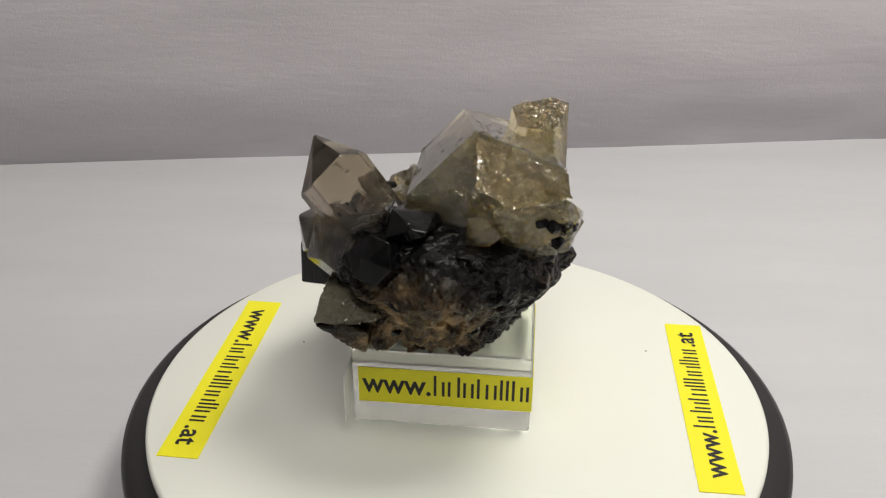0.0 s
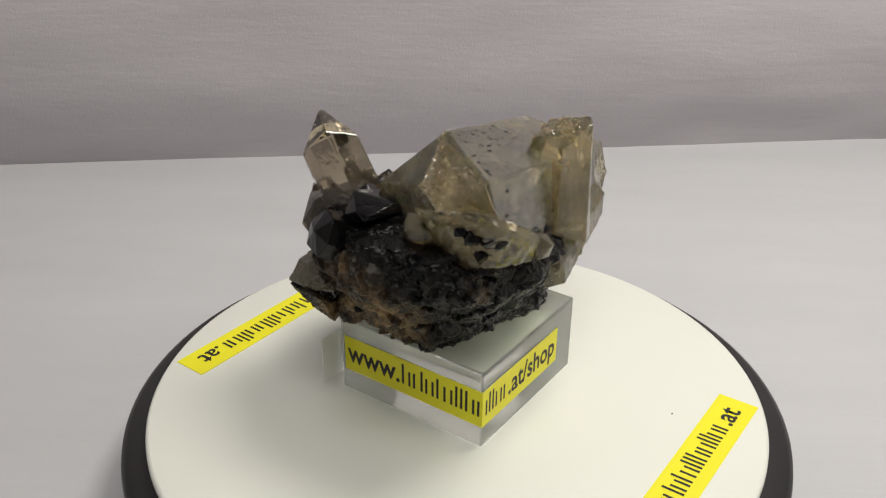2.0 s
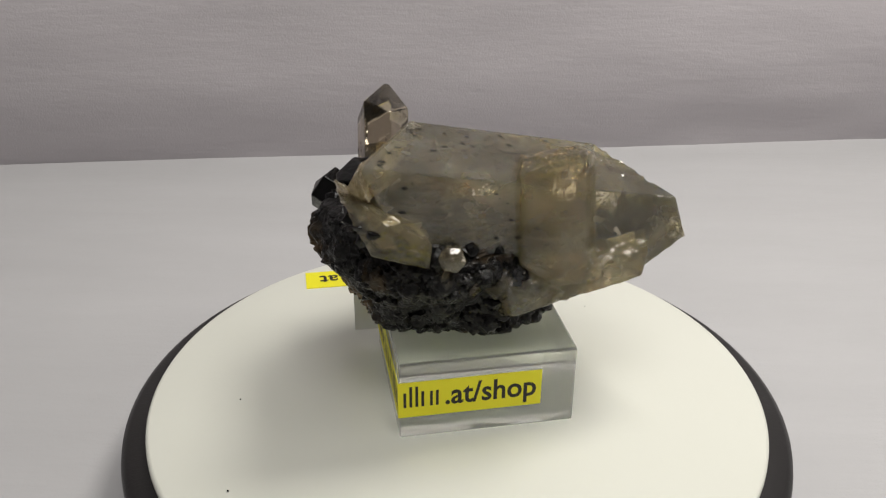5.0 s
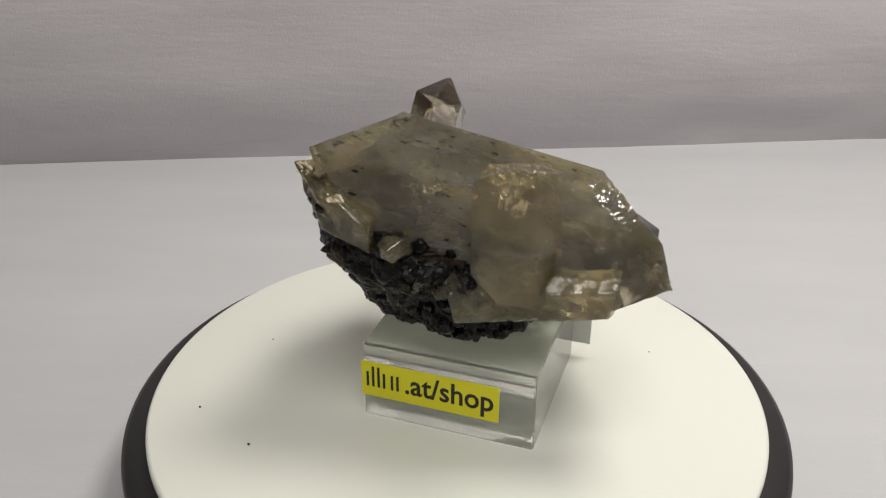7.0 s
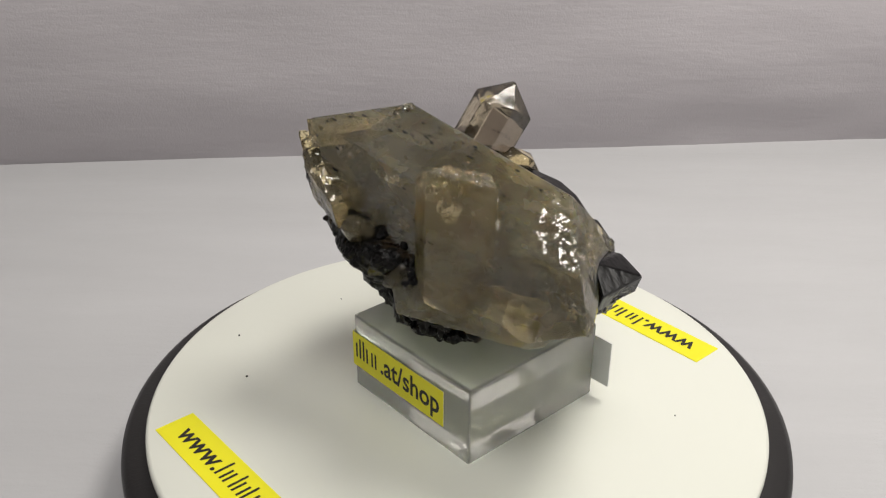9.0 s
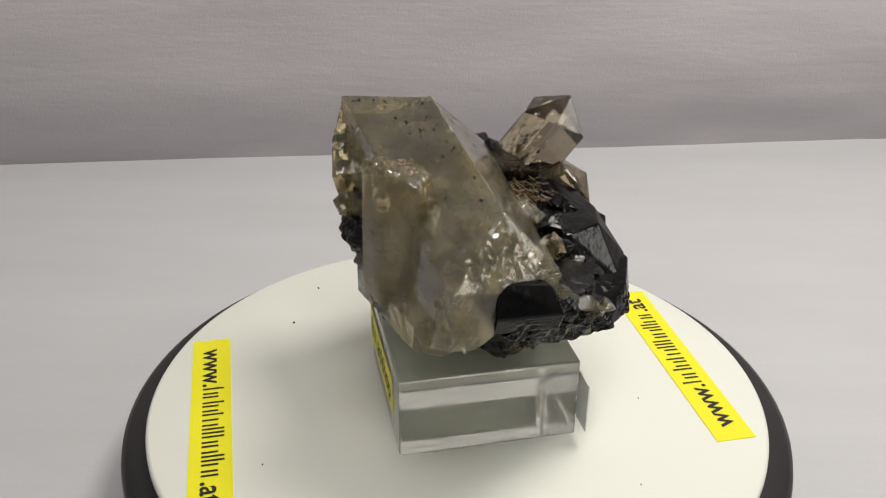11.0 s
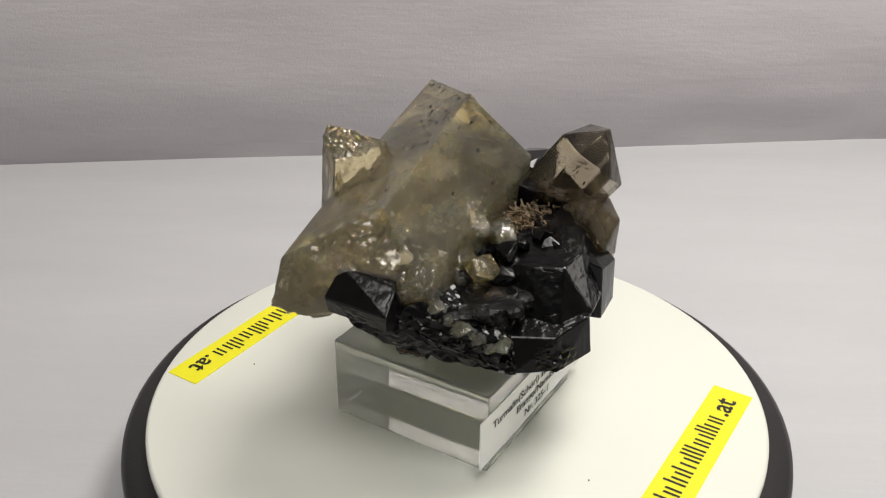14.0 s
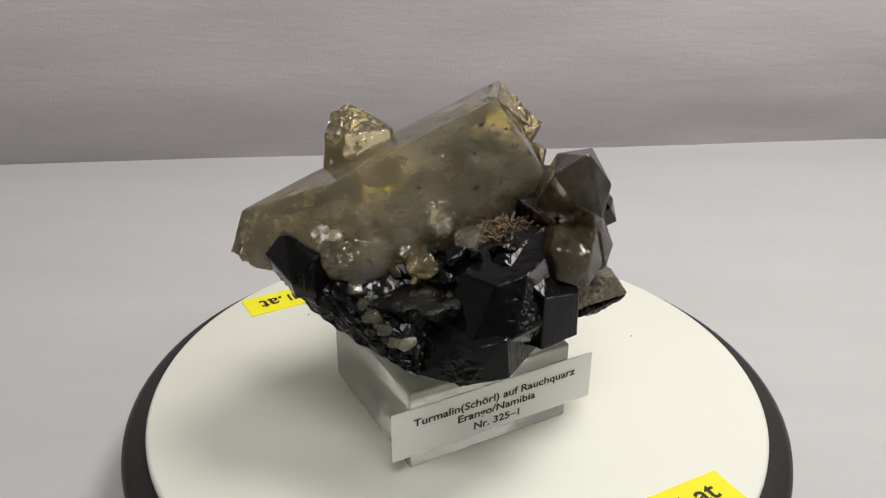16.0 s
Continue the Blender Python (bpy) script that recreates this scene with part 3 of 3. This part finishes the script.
        k = 1 - 0.6 * f * (1 - f)
        at.x, at.y = -4 + (at.x + 4) * k, -2 + (at.y + 2) * k
        crystal("tourmaline_grain", shard(at, pick.uniform(1.7, 4.6), t * 9), SCHORL, stone, "", 0.15, 1.2, 0.15, None, t)
    broken = [(4, -15.5, 86.2), (25.3, -32.5, 83.3), (27, -30, 76), (14, -33.5, 73.5), (4, -27, 76.5), (14, -20, 78)]
    crystal("broken_face", [Vector(q) for q in broken], FRACTURE, stone, "golden glittering broken quartz face", 0.15, 0.55, 0.3, [((12, -27, 81), 9, 0.8), ((21, -31, 79), 8, 0.8), ((8, -22, 81), 6, 0.7), ((14, -31, 76), 7, 0.8)], 20.0)
    end = [(10.4, 50.3, 64.6), (-6.0, 41.5, 64.6), (1.0, 47.8, 60.4), (4.1, 43.6, 68.3), (8.0, 51.2, 61.3), (-6.0, 44.4, 60.8), (4, 44, 61)]
    crystal("broken_face", [Vector(q) for q in end], FRACTURE, stone, "glittering broken quartz face with pale cracks", 0.2, 0.6, 0.3, [((3, 46, 65), 13, 0.9)], 21.0)
    for x, y, z, r in ((22.4, -33.0, 70.0, 2.8), (25.5, -31.5, 69.5, 2.2), (19.5, -34.0, 71.5, 1.8), (27.5, -29.0, 68.0, 2.0), (27.0, -22.0, 65.0, 2.6), (24.0, -31.0, 65.0, 2.2)):
        crystal("tourmaline_grain", shard((x, y, z), r, x * 5 + y), SCHORL, stone, "", 0.1, 0.9, 0.15, None, x)
    build_flakes(stone)
    build_lattice(stone)
    build_films(stone)


def speck(bm, at, normal, along, long_r, short_r, lift):
    side = normal.cross(along).normalized()
    along = side.cross(normal).normalized()
    ring = [bm.verts.new(at + normal * lift * 0.2 + along * long_r * math.cos(i * math.pi / 3) + side * short_r * math.sin(i * math.pi / 3)) for i in range(6)]
    top = bm.verts.new(at + normal * lift)
    for i in range(6):
        bm.faces.new((ring[i], ring[(i + 1) % 6], top))


def facet_specks(bm, tree, corners, count, pick, crowd, sizes):
    """Dark inclusions over the facet between two ridges; crowd > 1 gathers them towards the ridges' first ends."""
    a0, a1, b0, b1 = corners
    for _ in range(count):
        u, v = pick.random() ** crowd * 0.92 + 0.04, pick.uniform(0.06, 0.94)
        at, normal = tree.find_nearest((a0.lerp(a1, u)).lerp(b0.lerp(b1, u), v))[:2]
        size = pick.choice(sizes)
        speck(bm, at + normal * 0.05, normal, a1 - a0, size * pick.uniform(1.0, 2.0), size * 0.65, 0.12)


def surface_tree(ob):
    return BVHTree.FromPolygons([tuple(v.co * 1000) for v in ob.data.vertices], [tuple(f.vertices) for f in ob.data.polygons])


def build_specks(stone, body, main, point, tip):
    pick = random.Random(11)
    bm, tree = bmesh.new(), surface_tree(main)
    small = (0.18, 0.24, 0.30, 0.38, 0.62)
    facet_specks(bm, tree, (body[0], body[1], body[2], body[3]), 90, pick, 1.9, small)
    facet_specks(bm, tree, (body[0], body[1], body[10], body[11]), 26, pick, 1.0, small)
    facet_specks(bm, tree, (body[2], body[3], body[4], body[5]), 18, pick, 1.3, small)
    tree = surface_tree(point)
    facet_specks(bm, tree, (tip[4], tip[5], tip[6], tip[7]), 9, pick, 0.8, (0.2, 0.3, 0.42))
    facet_specks(bm, tree, (tip[6], tip[7], tip[8], tip[9]), 9, pick, 0.8, (0.2, 0.3, 0.42))
    facet_specks(bm, tree, (tip[8], tip[9], tip[10], tip[11]), 7, pick, 0.8, (0.2, 0.3, 0.42))
    tagged(part("inclusion_specks", to_metres(bm), SPECK, main, "scattered black mineral specks"), kind="stuff")


def build_flakes(stone):
    """Glittering flakes lying on the quartz where it is broken."""
    pick = random.Random(3)
    trees = [surface_tree(o) for o in stone.children if o.name.startswith(("quartz", "broken"))]
    for centre, spread, count, mat, size, sunk in (((2, 47, 61), (7, 4, 6), 26, ICE, 0.7, 2.0), ((20, 60, 55), (4, 3, 6), 24, ICE, 0.6, 1.5), ((28.0, -3, 71), (1, 6, 4), 14, ICE, 0.9, 0.6),
                                                   ((8, -32, 80), (9, 4, 5), 60, FRACTURE, 0.8, 0.2), ((-10, 45, 61), (3, 3, 5), 22, ICE, 0.8, 1.0), ((5, -14.5, 86.8), (3.5, 1.5, 1), 40, ICE, 0.7, 0.0), ((22, 19, 86), (7, 7, 2), 10, FRACTURE, 0.5, 0.3), ((20, 17, 84), (7, 7, 3), 90, CRUST, 0.5, 0.1),
                                                   ((20, -38, 72), (9, 3, 5), 35, FRACTURE, 0.7, 0.5), ((-16, 15, 64), (3, 4, 4), 40, ICE, 1.1, 0.3)):
        bm = bmesh.new()
        for _ in range(count):
            at = Vector([c + pick.gauss(0, 0.6) * k for c, k in zip(centre, spread)])
            hits = [h for h in (t.find_nearest(at, 7.0) for t in trees) if h[0]]
            if not hits:
                continue
            at, normal = min(hits, key=lambda h: h[3])[:2]
            at = at - normal * pick.uniform(0.0, sunk)
            tilt = Vector((pick.gauss(0, 1), pick.gauss(0, 1), pick.gauss(0, 1))) * 0.55
            normal = (normal + tilt).normalized()
            r = size * pick.uniform(0.35, 1.1)
            speck(bm, at, normal, normal.orthogonal(), r, r * 0.7, r * 0.3)
        tagged(part("fracture_glitter", to_metres(bm), mat, stone, "glittering broken quartz flakes"), kind="stuff")


def build_lattice(stone):
    """Brown porous lattice of small crossing rods between the points."""
    pick = random.Random(14)
    bm = bmesh.new()
    for k in range(420):
        at = Vector((-20 + pick.gauss(0, 3.2), -2.5 + pick.gauss(0, 3.8), 60.2 + pick.gauss(0, 1.2)))
        way = (Vector((1, 0.2, 0.15)), Vector((-0.3, 1, 0.2)), Vector((0.5, -0.8, 0.5)))[k % 3] + Vector((pick.gauss(0, .15), pick.gauss(0, .15), pick.gauss(0, .2)))
        d, s, v = axis_frame(at, at + way)
        r, half = pick.uniform(0.13, 0.27), pick.uniform(0.5, 1.3)
        m = Matrix((s * r, v * r, d * half)).transposed().to_4x4()
        bmesh.ops.create_cube(bm, size=2.0, matrix=Matrix.Translation(at) @ m)
    part("crust", to_metres(bm), TWIG, stone, "brown porous lattice crust")


def build_films(stone):
    """Pale films just under the crystal faces for cracks with air in them and for face glints, and cloudy veils deep
    inside.
    """
    pick = random.Random(27)
    trees = [surface_tree(o) for o in stone.children if o.name.startswith("quartz_crystal")]
    for at, normal, wide, tall, mat, sunk in (((-5.0, 43, 65.0), (-0.62, 0.62, 0.48), 5.0, 3.0, GLINT, 0.3), ((-11.5, 14, 66.3), (-0.80, 0.12, 0.58), 5.0, 4.0, GLINT, 0.2),
                                              ((23.9, -2.8, 74.6), (0.99, 0.07, 0.1), 4.5, 2.6, GLINT, 0.4), ((20.5, 53.5, 57.5), None, 3.0, 3.6, GLINT, 0.5), ((26, 20, 74), (0.9, 0.3, 0.2), 3.0, 4.0, GLINT, 1.6), ((28.4, -25.0, 71.4), (0.35, 0.15, 0.92), 2.6, 2.0, GLINT, 0.1), ((18.4, 28.3, 80), (-0.72, 0.67, 0.25), 2.8, 3.2, GLINT, 0.2),
                                              ((-6, 38, 64), (-0.5, 0.6, 0.6), 9, 6, VEIL, 2.0), ((8, 12, 70), (-0.7, 0.3, 0.6), 20, 9, VEIL, 0.0), ((14, 0, 68), (0.8, -0.3, 0.4), 15, 8, VEIL, 0.0), ((14, 40, 62), (0.7, 0.5, 0.5), 12, 8, VEIL, 0.0), ((2, 22, 64), (-0.8, -0.1, 0.6), 14, 7, VEIL, 0.0)):
        if normal:
            normal = Vector(normal).normalized()
        else:
            at, normal = min((t.find_nearest(Vector(at)) for t in trees), key=lambda h: h[3])[:2]
        side = normal.cross(Vector((0, 0, 1))).normalized()
        up = side.cross(normal)
        at = Vector(at) - normal * sunk
        bm, n, seed = bmesh.new(), 22, pick.uniform(0, 50)
        verts = {}
        for i in range(n + 1):
            for j in range(n + 1):
                u, v = 2 * i / n - 1, 2 * j / n - 1
                q = Vector((u * wide, v * tall, seed))
                if u * u + v * v > 0.75 + 0.5 * noise.noise(q / (wide * 0.4)):
                    continue
                lift = (0.35 if mat is GLINT else 1.6) * noise.fractal(q / (1.6 if mat is GLINT else 7.0), 0.9, 2.0, 3)
                verts[i, j] = bm.verts.new(at + side * u * wide + up * v * tall + normal * min(lift, sunk * 0.8 if sunk else 9))
        for i, j in list(verts):
            ring = [(i, j), (i + 1, j), (i + 1, j + 1), (i, j + 1)]
            if all(k in verts for k in ring):
                bm.faces.new([verts[k] for k in ring])
        bmesh.ops.delete(bm, geom=[v for v in bm.verts if not v.link_faces], context="VERTS")
        part("inner_crack", to_metres(bm), mat, stone, "pale crack film inside the quartz, put in for glints" if mat is GLINT else "milky veil inside the quartz")


# ---- the turn of the table ----
def motions():
    times = [0.0, 0.03, 0.1] + [0.25 * i for i in range(1, 64)] + [15.9, 15.97, 16.0]
    for ob in moving:
        walk(ob, [(t, pose(0, 0, 0, 0, 0, -RATE * t)) for t in times])


build_setting()
build_turntable()
build_platter_labels()
build_block()
build_crumbs()
build_specimen()
motions()
